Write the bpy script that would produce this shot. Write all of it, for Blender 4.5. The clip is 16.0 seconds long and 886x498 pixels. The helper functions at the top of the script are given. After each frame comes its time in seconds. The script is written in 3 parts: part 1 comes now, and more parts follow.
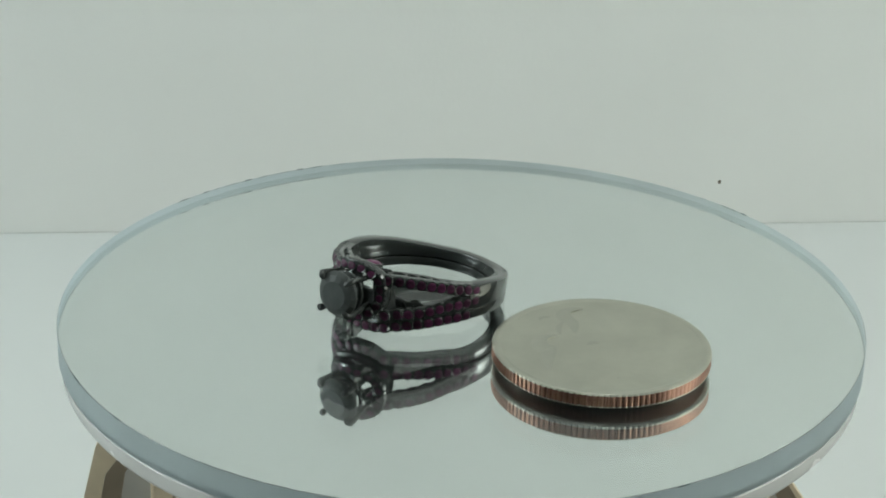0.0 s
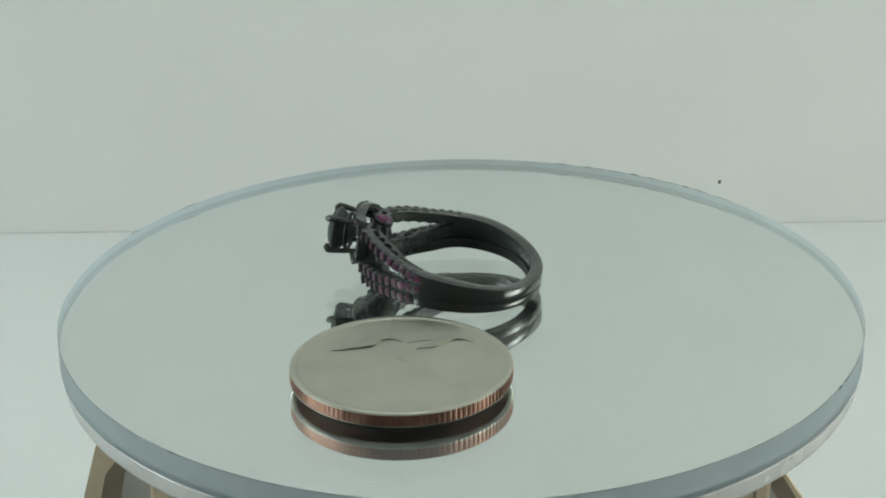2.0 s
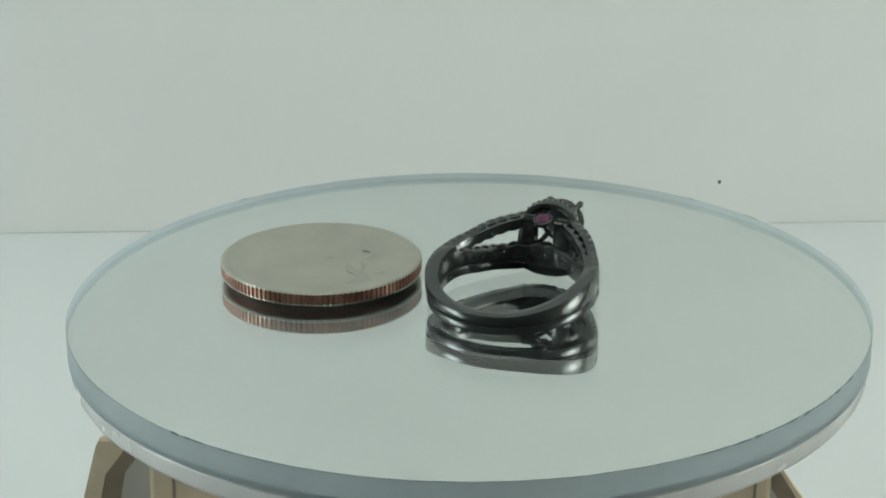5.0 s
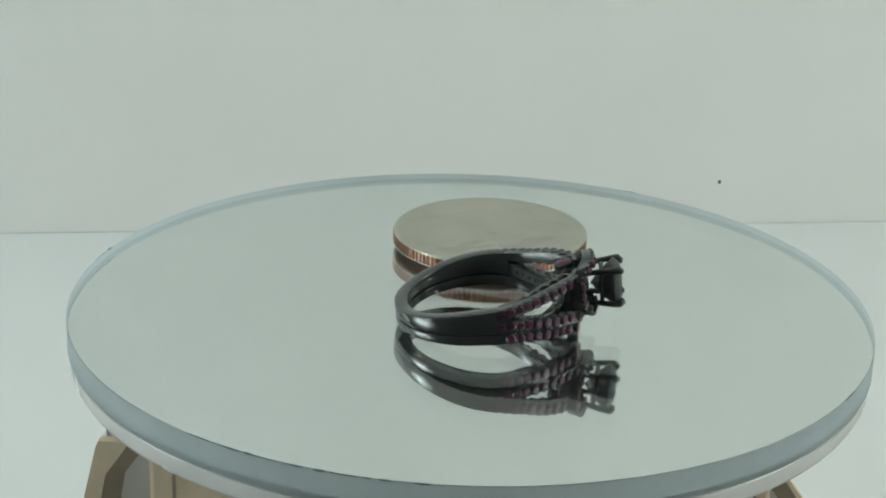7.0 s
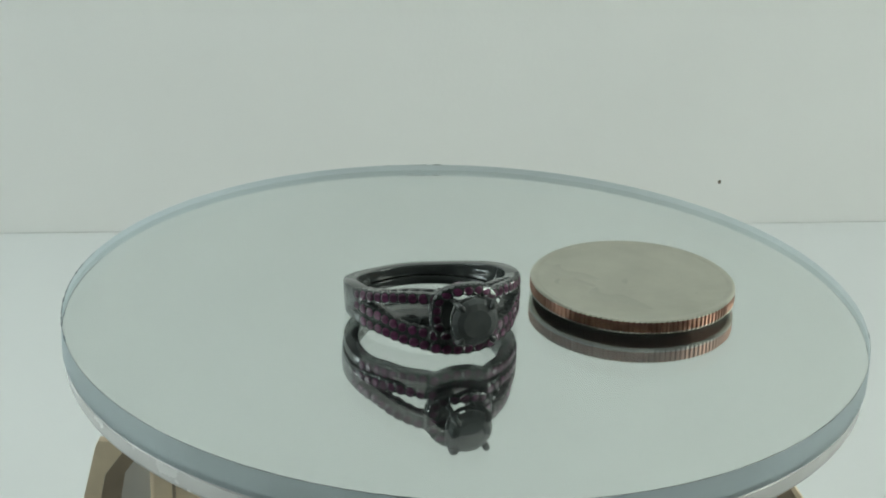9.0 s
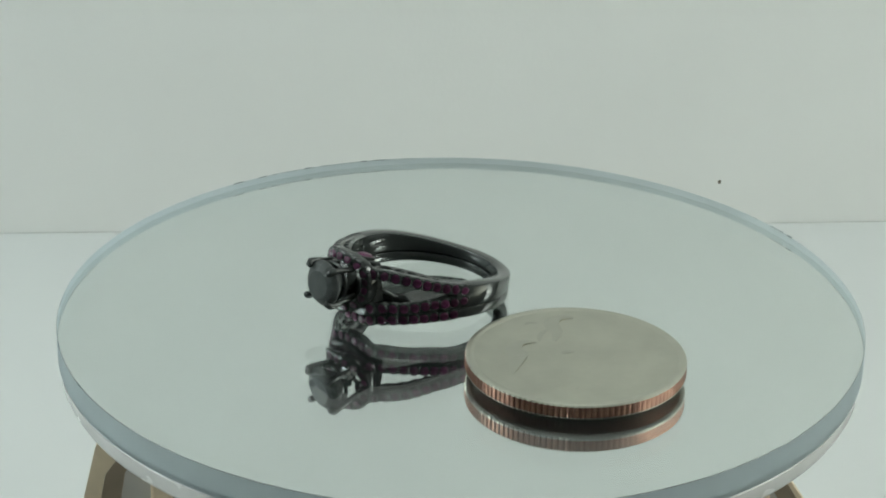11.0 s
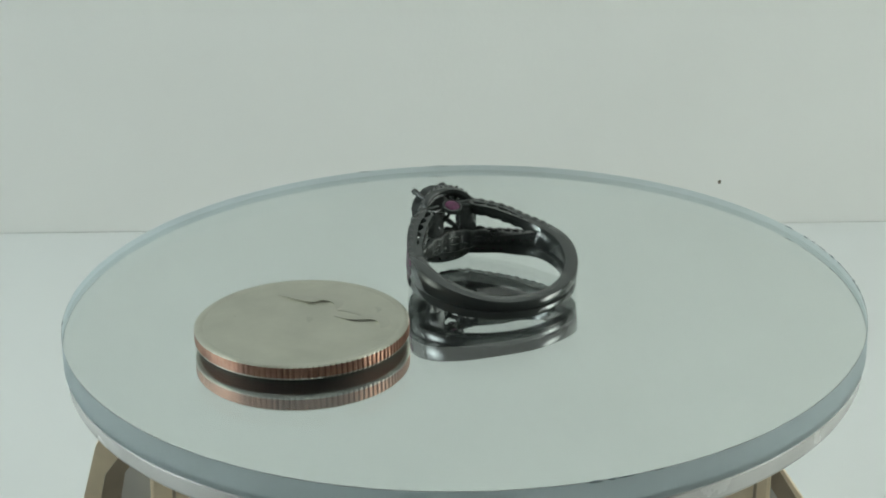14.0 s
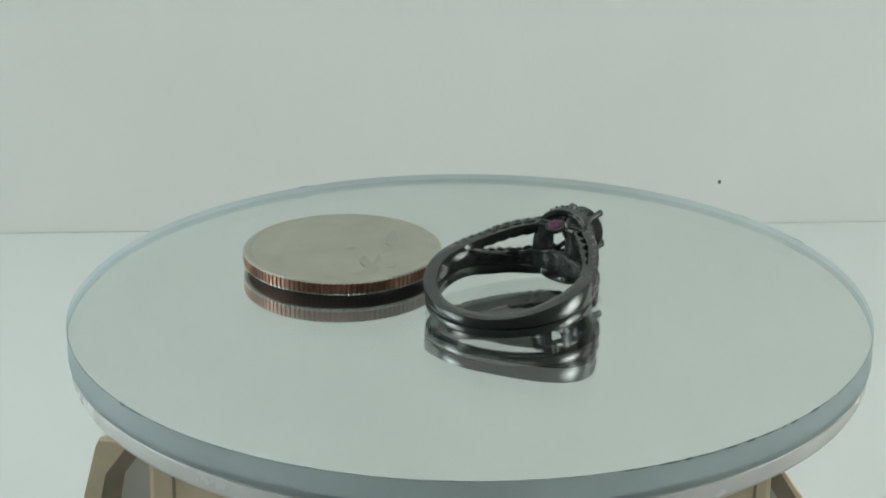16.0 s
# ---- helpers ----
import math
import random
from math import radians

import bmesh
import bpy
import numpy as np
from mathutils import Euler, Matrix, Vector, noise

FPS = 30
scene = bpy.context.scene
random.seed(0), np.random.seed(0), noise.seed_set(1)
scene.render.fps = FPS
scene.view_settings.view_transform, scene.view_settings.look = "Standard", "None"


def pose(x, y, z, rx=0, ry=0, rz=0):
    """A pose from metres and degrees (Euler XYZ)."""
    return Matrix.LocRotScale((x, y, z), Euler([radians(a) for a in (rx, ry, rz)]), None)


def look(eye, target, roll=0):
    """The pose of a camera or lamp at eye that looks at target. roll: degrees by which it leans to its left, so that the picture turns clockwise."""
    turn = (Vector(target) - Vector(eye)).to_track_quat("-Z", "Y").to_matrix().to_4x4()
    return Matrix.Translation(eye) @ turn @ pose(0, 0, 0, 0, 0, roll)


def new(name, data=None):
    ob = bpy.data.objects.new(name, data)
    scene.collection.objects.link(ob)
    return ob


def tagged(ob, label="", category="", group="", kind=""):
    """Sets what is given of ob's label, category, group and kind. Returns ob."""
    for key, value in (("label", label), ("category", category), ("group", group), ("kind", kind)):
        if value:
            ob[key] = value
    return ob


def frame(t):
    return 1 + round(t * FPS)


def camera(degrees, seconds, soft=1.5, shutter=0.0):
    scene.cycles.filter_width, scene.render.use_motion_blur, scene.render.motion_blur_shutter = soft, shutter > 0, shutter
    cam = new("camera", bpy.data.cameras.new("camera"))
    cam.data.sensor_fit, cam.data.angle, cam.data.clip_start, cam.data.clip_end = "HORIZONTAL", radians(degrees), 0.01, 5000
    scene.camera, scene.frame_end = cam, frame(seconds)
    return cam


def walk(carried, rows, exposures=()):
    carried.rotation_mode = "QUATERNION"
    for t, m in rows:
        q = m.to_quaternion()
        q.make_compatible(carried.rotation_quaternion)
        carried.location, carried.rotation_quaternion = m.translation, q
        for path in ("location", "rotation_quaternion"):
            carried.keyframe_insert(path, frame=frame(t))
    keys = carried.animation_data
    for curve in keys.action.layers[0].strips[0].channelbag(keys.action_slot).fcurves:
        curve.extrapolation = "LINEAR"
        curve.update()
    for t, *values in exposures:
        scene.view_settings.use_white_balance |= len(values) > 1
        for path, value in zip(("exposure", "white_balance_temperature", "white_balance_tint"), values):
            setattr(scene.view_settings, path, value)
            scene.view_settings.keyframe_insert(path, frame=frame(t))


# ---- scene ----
S = 0.001          # the plan below is in millimetres
TOP = 60.0         # height of the glass top above the table, on the turning axis
SPIN = -33.75      # degrees a second, clockwise from above
TILT_X, TILT_Y = 1.58, 0.57   # the disc does not sit quite square on its axle

cam = camera(23.255, 16.0, soft=1.9)
EYE = pose(0.0, -0.23005, 0.16066, 67.78, -0.64, 0.93)
walk(cam, [(0.0, EYE), (16.0, EYE)])

# ---- light: two soft lamps at the sides of a white tent, dark room in front ----
world = bpy.data.worlds.new("world")
scene.world = world
world.use_nodes = True
world.node_tree.nodes["Background"].inputs[0].default_value = (0.75, 0.8, 0.78, 1)
world.node_tree.nodes["Background"].inputs[1].default_value = 0.05


def area_lamp(name, eye, target, sx, sy, watts, colour):
    data = bpy.data.lights.new(name, "AREA")
    data.shape, data.size, data.size_y = "RECTANGLE", sx, sy
    data.energy, data.color = watts, colour
    ob = new(name, data)
    ob.matrix_world = look(eye, target)
    return ob


LIGHT = (0.90, 1.0, 0.955)
area_lamp("top_lamp", (0.0, 0.06, 0.52), (0, 0.10, 0.0), 0.40, 0.25, 0.45, LIGHT)


# ---- materials ----
def material(name, colour, rough=0.5, metal=0.0, vary=0.0, scale=200.0, bump=0.0, bump_scale=800.0,
             spec=0.5, coat=0.0, rough_vary=0.0, random_tint=0.0):
    m = bpy.data.materials.new(name)
    m.use_nodes = True
    nt = m.node_tree
    b = nt.nodes["Principled BSDF"]
    b.inputs["Base Color"].default_value = (*colour, 1)
    b.inputs["Roughness"].default_value = rough
    b.inputs["Metallic"].default_value = metal
    b.inputs["Specular IOR Level"].default_value = spec
    b.inputs["Coat Weight"].default_value = coat
    tc = nt.nodes.new("ShaderNodeTexCoord")
    if vary > 0:
        big = nt.nodes.new("ShaderNodeTexNoise")
        big.inputs["Scale"].default_value = scale
        big.inputs["Detail"].default_value = 6
        nt.links.new(tc.outputs["Object"], big.inputs["Vector"])
        ramp = nt.nodes.new("ShaderNodeValToRGB")
        ramp.color_ramp.elements[0].position, ramp.color_ramp.elements[1].position = 0.3, 0.7
        ramp.color_ramp.elements[0].color = (*[max(0, c * (1 - vary)) for c in colour], 1)
        ramp.color_ramp.elements[1].color = (*[min(1, c * (1 + vary)) for c in colour], 1)
        nt.links.new(big.outputs["Fac"], ramp.inputs["Fac"])
        out = ramp.outputs["Color"]
        if random_tint > 0:
            info = nt.nodes.new("ShaderNodeObjectInfo")
            hsv = nt.nodes.new("ShaderNodeHueSaturation")
            mr = nt.nodes.new("ShaderNodeMapRange")
            mr.inputs["To Min"].default_value, mr.inputs["To Max"].default_value = 1 - random_tint, 1 + random_tint
            nt.links.new(info.outputs["Random"], mr.inputs["Value"])
            nt.links.new(mr.outputs["Result"], hsv.inputs["Value"])
            nt.links.new(out, hsv.inputs["Color"])
            out = hsv.outputs["Color"]
        nt.links.new(out, b.inputs["Base Color"])
    if rough_vary > 0:
        rn = nt.nodes.new("ShaderNodeTexNoise")
        rn.inputs["Scale"].default_value = scale * 2.3
        rn.inputs["Detail"].default_value = 5
        nt.links.new(tc.outputs["Object"], rn.inputs["Vector"])
        rm = nt.nodes.new("ShaderNodeMapRange")
        rm.inputs["To Min"].default_value = max(0, rough - rough_vary)
        rm.inputs["To Max"].default_value = min(1, rough + rough_vary)
        nt.links.new(rn.outputs["Fac"], rm.inputs["Value"])
        nt.links.new(rm.outputs["Result"], b.inputs["Roughness"])
    if bump > 0:
        fine = nt.nodes.new("ShaderNodeTexNoise")
        fine.inputs["Scale"].default_value = bump_scale
        fine.inputs["Detail"].default_value = 4
        nt.links.new(tc.outputs["Object"], fine.inputs["Vector"])
        bp = nt.nodes.new("ShaderNodeBump")
        bp.inputs["Strength"].default_value = bump
        bp.inputs["Distance"].default_value = 0.0002
        nt.links.new(fine.outputs["Fac"], bp.inputs["Height"])
        nt.links.new(bp.outputs["Normal"], b.inputs["Normal"])
    return m


def glass(name, colour, ior, rough=0.0):
    m = bpy.data.materials.new(name)
    m.use_nodes = True
    nt = m.node_tree
    b = nt.nodes["Principled BSDF"]
    b.inputs["Base Color"].default_value = (*colour, 1)
    b.inputs["Roughness"].default_value = rough
    b.inputs["IOR"].default_value = ior
    b.inputs["Transmission Weight"].default_value = 1.0
    return m


def glow(name, colour, strength):
    """A softbox cloth: it gives off most light in its middle."""
    m = bpy.data.materials.new(name)
    m.use_nodes = True
    nt = m.node_tree
    b = nt.nodes["Principled BSDF"]
    tc = nt.nodes.new("ShaderNodeTexCoord")
    gr = nt.nodes.new("ShaderNodeTexGradient")
    gr.gradient_type = "SPHERICAL"
    nt.links.new(tc.outputs["UV"], gr.inputs["Vector"])
    mul = nt.nodes.new("ShaderNodeMath")
    mul.operation = "MULTIPLY"
    mul.inputs[1].default_value = strength
    fall = nt.nodes.new("ShaderNodeMath")
    fall.operation = "POWER"
    fall.inputs[1].default_value = 1.5
    nt.links.new(gr.outputs["Fac"], fall.inputs[0])
    nt.links.new(fall.outputs[0], mul.inputs[0])
    b.inputs["Base Color"].default_value = (0.7, 0.7, 0.7, 1)
    b.inputs["Emission Color"].default_value = (*colour, 1)
    nt.links.new(mul.outputs[0], b.inputs["Emission Strength"])
    return m


M_SOFTBOX = {-1: glow("softbox_cloth_cool", (0.87, 1.0, 0.985), 16.1), 1: glow("softbox_cloth_warm", (0.92, 1.0, 0.915), 16.1)}


def hazy_edge(name, colour, share):
    """The edge of a cut acrylic sheet: part clear, part scattering."""
    m = glass(name, (0.955, 0.985, 0.985), 1.49)
    nt = m.node_tree
    clear = nt.nodes["Principled BSDF"]
    tc = nt.nodes.new("ShaderNodeTexCoord")
    no = nt.nodes.new("ShaderNodeTexNoise")
    no.inputs["Scale"].default_value = 90
    no.inputs["Detail"].default_value = 4
    nt.links.new(tc.outputs["Object"], no.inputs["Vector"])
    ramp = nt.nodes.new("ShaderNodeValToRGB")
    ramp.color_ramp.elements[0].color = (*[c * 0.88 for c in colour], 1)
    ramp.color_ramp.elements[1].color = (*[c * 1.10 for c in colour], 1)
    nt.links.new(no.outputs["Fac"], ramp.inputs["Fac"])
    dif, tra = nt.nodes.new("ShaderNodeBsdfDiffuse"), nt.nodes.new("ShaderNodeBsdfTranslucent")
    for n in (dif, tra):
        nt.links.new(ramp.outputs["Color"], n.inputs["Color"])
    half, mix = nt.nodes.new("ShaderNodeMixShader"), nt.nodes.new("ShaderNodeMixShader")
    half.inputs[0].default_value, mix.inputs[0].default_value = 0.58, share
    nt.links.new(dif.outputs[0], half.inputs[1])
    nt.links.new(tra.outputs[0], half.inputs[2])
    nt.links.new(clear.outputs[0], mix.inputs[1])
    nt.links.new(half.outputs[0], mix.inputs[2])
    nt.links.new(mix.outputs[0], nt.nodes["Material Output"].inputs["Surface"])
    return m


M_WALL = material("wall_board", (0.83, 0.83, 0.81), 0.75, vary=0.025, scale=14, bump=0.15, bump_scale=900, spec=0.2)
M_TABLE = material("table_white", (0.67, 0.685, 0.68), 0.55, vary=0.02, scale=10, bump=0.08, bump_scale=700, spec=0.3)
M_TENT = material("tent_cloth", (0.72, 0.73, 0.72), 0.9, vary=0.03, scale=20, spec=0.1)
M_ROOM = material("room_dark", (0.20, 0.20, 0.20), 0.9, vary=0.2, scale=5, spec=0.1)
M_SEAM = material("seam_grey", (0.74, 0.75, 0.72), 0.9, vary=0.1, scale=60)
M_SPECK = material("speck", (0.13, 0.11, 0.08), 0.8, vary=0.2, scale=800)
M_ACRYLIC = glass("clear_acrylic", (0.955, 0.985, 0.985), 1.49)
M_ACRYLIC.node_tree.nodes["Principled BSDF"].inputs["Specular IOR Level"].default_value = 0.0


def hazed(m, share):
    """Mixes a faint uneven pale haze into a clear surface, to lift its dark reflections."""
    nt = m.node_tree
    tc = nt.nodes.new("ShaderNodeTexCoord")
    no = nt.nodes.new("ShaderNodeTexNoise")
    no.inputs["Scale"].default_value = 70
    no.inputs["Detail"].default_value = 8
    nt.links.new(tc.outputs["Object"], no.inputs["Vector"])
    mr = nt.nodes.new("ShaderNodeMapRange")
    mr.inputs["From Min"].default_value, mr.inputs["From Max"].default_value = 0.3, 0.7
    mr.inputs["To Min"].default_value, mr.inputs["To Max"].default_value = share * 0.7, share * 1.3
    nt.links.new(no.outputs["Fac"], mr.inputs["Value"])
    dif, mix = nt.nodes.new("ShaderNodeBsdfDiffuse"), nt.nodes.new("ShaderNodeMixShader")
    dif.inputs["Color"].default_value = (0.8, 0.82, 0.82, 1)
    nt.links.new(mr.outputs["Result"], mix.inputs[0])
    nt.links.new(nt.nodes["Principled BSDF"].outputs[0], mix.inputs[1])
    nt.links.new(dif.outputs[0], mix.inputs[2])
    nt.links.new(mix.outputs[0], nt.nodes["Material Output"].inputs["Surface"])


hazed(M_ACRYLIC, 0.008)
M_EDGE = hazy_edge("hazy_acrylic_edge", (0.61, 0.68, 0.705), 0.94)
M_NICK = material("nicked_acrylic", (0.16, 0.20, 0.21), 0.6, vary=0.2, scale=900)
M_MIRROR = material("mirror_silver", (0.86, 0.885, 0.875), 0.015, 1.0, vary=0.012, scale=60)
M_PLATTER = material("milky_plastic", (0.60, 0.585, 0.57), 0.24, vary=0.16, scale=55, bump=0.25, bump_scale=120, spec=0.6, rough_vary=0.16)
M_WOOD = material("pale_wood", (0.76, 0.62, 0.44), 0.55, vary=0.12, scale=160, bump=0.2, bump_scale=900)
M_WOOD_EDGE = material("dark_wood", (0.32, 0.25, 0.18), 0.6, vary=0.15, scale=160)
M_BODY = material("grey_plastic", (0.48, 0.49, 0.49), 0.5, vary=0.06, scale=90)
M_NICKEL = material("cupronickel", (0.50, 0.492, 0.42), 0.36, 1.0, vary=0.08, scale=200, bump=0.12, bump_scale=1500, rough_vary=0.07)
M_RELIEF = material("polished_cupronickel", (0.47, 0.462, 0.40), 0.48, 1.0, vary=0.05, scale=260, bump=0.08, bump_scale=1500, rough_vary=0.05)
M_COPPER = material("worn_copper", (0.315, 0.172, 0.125), 0.5, 1.0, vary=0.25, scale=420, bump=0.2, bump_scale=2500, rough_vary=0.1)
M_BLACK = material("black_plating", (0.040, 0.045, 0.043), 0.06, 0.0, vary=0.08, scale=300, bump=0.03, bump_scale=500, rough_vary=0.02)
M_CAST = material("black_casting", (0.038, 0.043, 0.041), 0.24, 0.0, vary=0.3, scale=900, bump=0.35, bump_scale=2200, rough_vary=0.08)
M_STONE = material("black_stone", (0.070, 0.078, 0.075), 0.58, 0.0, vary=0.2, scale=500, spec=0.45)
M_BLACK.node_tree.nodes["Principled BSDF"].inputs["IOR"].default_value = 1.60
M_STONE.node_tree.nodes["Principled BSDF"].inputs["IOR"].default_value = 1.48
M_RUBY = material("ruby_stone", (0.078, 0.016, 0.050), 0.34, 0.0, vary=0.45, scale=1500, spec=0.32, coat=0.0, random_tint=0.55)


# ---- mesh helpers ----
def mesh_of(name, bm, mat, smooth=None):
    """bmesh in millimetres to a mesh in metres. smooth: degrees above which an edge stays sharp."""
    bmesh.ops.remove_doubles(bm, verts=bm.verts, dist=1e-5)
    bmesh.ops.recalc_face_normals(bm, faces=bm.faces)
    bmesh.ops.scale(bm, vec=(S, S, S), verts=bm.verts)
    if smooth is not None:
        for f in bm.faces:
            f.smooth = True
        for e in bm.edges:
            if len(e.link_faces) == 2 and math.degrees(e.calc_face_angle(0)) > smooth:
                e.smooth = False
    me = bpy.data.meshes.new(name)
    bm.to_mesh(me)
    bm.free()
    me.materials.append(mat)
    return me


def part(name, bm, mat, parent=None, label="", smooth=None):
    ob = new(name, bm if isinstance(bm, bpy.types.Mesh) else mesh_of(name, bm, mat, smooth))
    ob.parent = parent
    return tagged(ob, label)


def thing(name, m, label, category, group="", kind=""):
    ob = new(name)
    ob.empty_display_size = 0.005
    ob.matrix_world = m
    return tagged(ob, label, category, group, kind)


def mm(x, y, z, rx=0, ry=0, rz=0):
    return pose(x * S, y * S, z * S, rx, ry, rz)


def box(bm, x0, x1, y0, y1, z0, z1, bevel=0.0):
    r = bmesh.ops.create_cube(bm, size=1)
    for v in r["verts"]:
        v.co = Vector((x0 + (v.co.x + 0.5) * (x1 - x0), y0 + (v.co.y + 0.5) * (y1 - y0), z0 + (v.co.z + 0.5) * (z1 - z0)))
    if bevel > 0:
        bmesh.ops.bevel(bm, geom=list({e for v in r["verts"] for e in v.link_edges}), offset=bevel, segments=2,
                        affect="EDGES", profile=0.5)
    return bm


def lathe(profile, n, closed=False, wobble=None):
    """Turns (radius, height) points round z; profile points with radius 0 close the ends."""
    bm = bmesh.new()
    rings = []
    for r, z in profile:
        if r == 0:
            rings.append([bm.verts.new((0, 0, z))])
        else:
            rings.append([bm.verts.new((r * math.cos(2 * math.pi * i / n), r * math.sin(2 * math.pi * i / n), z)) for i in range(n)])
    pairs = list(zip(rings, rings[1:])) + ([(rings[-1], rings[0])] if closed else [])
    for a, b in pairs:
        for i in range(n):
            j = (i + 1) % n
            vs = [a[i % len(a)], a[j % len(a)], b[j % len(b)], b[i % len(b)]]
            vs = list(dict.fromkeys(vs))
            if len(vs) > 2:
                bm.faces.new(vs)
    return bm


def loft(bm, sections, closed=False, caps=True):
    """Skins a row of equal rings of points."""
    rings = [[bm.verts.new(p) for p in s] for s in sections]
    n = len(rings[0])
    for a, b in list(zip(rings, rings[1:])) + ([(rings[-1], rings[0])] if closed else []):
        for i in range(n):
            bm.faces.new((a[i], a[(i + 1) % n], b[(i + 1) % n], b[i]))
    if caps and not closed:
        bm.faces.new(rings[0][::-1])
        bm.faces.new(rings[-1])
    return bm


def rod(bm, points, radius, n=8, closed=False):
    """A round wire through points; radius a number or one for each point."""
    pts = [Vector(p) for p in points]
    k = len(pts)
    rad = radius if isinstance(radius, (list, tuple)) else [radius] * k
    secs, side = [], None
    for i, p in enumerate(pts):
        a = pts[(i - 1) % k] if closed or i > 0 else p
        b = pts[(i + 1) % k] if closed or i < k - 1 else p
        d = (b - a).normalized()
        if side is None:
            side = d.orthogonal().normalized()
        side = (side - d * side.dot(d)).normalized()
        up = d.cross(side)
        secs.append([p + (side * math.cos(2 * math.pi * j / n) + up * math.sin(2 * math.pi * j / n)) * rad[i] for j in range(n)])
    return loft(bm, secs, closed)


def smoothstep(a, b, x):
    t = min(1, max(0, (x - a) / (b - a)))
    return t * t * (3 - 2 * t)


# ---- the turning frame ----
DISC_TILT = pose(0, 0, 0, TILT_X, 0, 0) @ pose(0, 0, 0, 0, TILT_Y, 0)


def turned(t):
    """The pose of the glass top's middle at t seconds."""
    return mm(0, 0, TOP, 0, 0, SPIN * t) @ DISC_TILT


# ---- the place ----
def slab(name, corners, thick, mat, label, category):
    """A flat board from four corners in order, with its thickness behind it."""
    bm = bmesh.new()
    c = [Vector(p) for p in corners]
    n = (c[1] - c[0]).cross(c[3] - c[0]).normalized() * thick
    a = [bm.verts.new(p) for p in c]
    b = [bm.verts.new(p - n) for p in c]
    bm.faces.new(a)
    bm.faces.new(b[::-1])
    for i in range(4):
        j = (i + 1) % 4
        bm.faces.new((a[j], a[i], b[i], b[j]))
    ob = part(name, bm, mat)
    return tagged(ob, label, category, kind="structure")


def place():
    slab("floor", [(-600, -700, 0), (600, -700, 0), (600, 300, 0), (-600, 300, 0)], 20, M_TABLE,
         "smooth white table top under the turntable", "table top")
    # the back board stands a little askew: its foot runs from (-93, 167) to (86, 182)
    yaw = math.degrees(math.atan2(14.5, 179.0))
    wall = box(bmesh.new(), -560, 560, 0, 6, 0.22, 560, 0.1)
    ob = part("wall_north", wall, M_WALL)
    ob.matrix_world = mm(-3.6, 174.6, 0, 0, 0, yaw)
    tagged(ob, "off-white matt backdrop board behind the turntable", "wall", kind="structure")
    seam = box(bmesh.new(), -560, 560, 0.15, 5.5, 0, 0.22)
    ob = part("trim", seam, M_SEAM)
    ob.matrix_world = mm(-3.6, 174.6, 0, 0, 0, yaw)
    tagged(ob, "narrow grey shadow gap under the backdrop board", "seam", kind="structure")
    for name, x0, x1 in (("wall_west", -606, -600), ("wall_east", 600, 606)):
        ob = part(name, box(bmesh.new(), x0, x1, -700, 300, 0, 600), M_TENT)
        tagged(ob, "plain pale cloth side of the light tent", "wall", kind="structure")
    ob = part("wall_south", box(bmesh.new(), -600, 600, -706, -700, 0, 600), M_ROOM)
    tagged(ob, "dark room beyond the open front", "wall", kind="structure")
    ob = part("ceiling", box(bmesh.new(), -606, 606, -60, 300, 600, 606), M_TENT)
    tagged(ob, "plain pale cloth roof of the light tent", "ceiling", kind="structure")
    ob = part("ceiling", box(bmesh.new(), -606, 606, -706, -60, 604, 610), M_ROOM)
    tagged(ob, "dark ceiling of the room before the tent", "ceiling", kind="structure")
    for x in (-0.41, 0.41):
        softbox(look((x, -0.03, 0.24), (0, 0.05, 0.10)), 1 if x > 0 else -1)
    # the dark speck on the board
    sp = bmesh.new()
    bmesh.ops.create_icosphere(sp, subdivisions=2, radius=0.36)
    for v in sp.verts:
        v.co.y *= 0.3
        v.co.z *= 1.15
    ob = part("dirt_speck", sp, M_SPECK, smooth=60)
    ob.matrix_world = mm(50.96, 178.95, TOP - 50.78, 0, 0, yaw)
    tagged(ob, "tiny dark dirt speck stuck on the backdrop", "speck")


def softbox(m, side):
    """A square soft lamp: a black shell with a glowing cloth in front."""
    sb = thing("softbox", m, "large square soft lamp with a glowing white cloth", "studio lamp", "lamps of the tent")
    bm = bmesh.new()
    loft(bm, [[(-165, -155, 0), (165, -155, 0), (165, 155, 0), (-165, 155, 0)], [(-60, -60, 110), (60, -60, 110), (60, 60, 110), (-60, 60, 110)]])
    part("shell", bm, M_ROOM, sb)
    bm = bmesh.new()
    uv = bm.loops.layers.uv.new()
    f = bm.faces.new([bm.verts.new((x, y, -1)) for x, y in ((-160, -150), (160, -150), (160, 150), (-160, 150))])
    for l, c in zip(f.loops, ((-1, -1), (1, -1), (1, 1), (-1, 1))):
        l[uv].uv = c
    part("cloth", bm, M_SOFTBOX[side], sb, "glowing white cloth")
    bm = lathe([(0, 0), (60, 0), (60, 5), (8, 9), (8, 240), (0, 240)], 24)
    pole = part("pole", bm, M_ROOM, sb, "dark lamp pole with a round foot", smooth=40)
    x, y, _ = m.translation
    pole.matrix_parent_inverse = m.inverted()
    pole.matrix_basis = Matrix.Translation((x + side * 0.06, y - 0.005, 0))


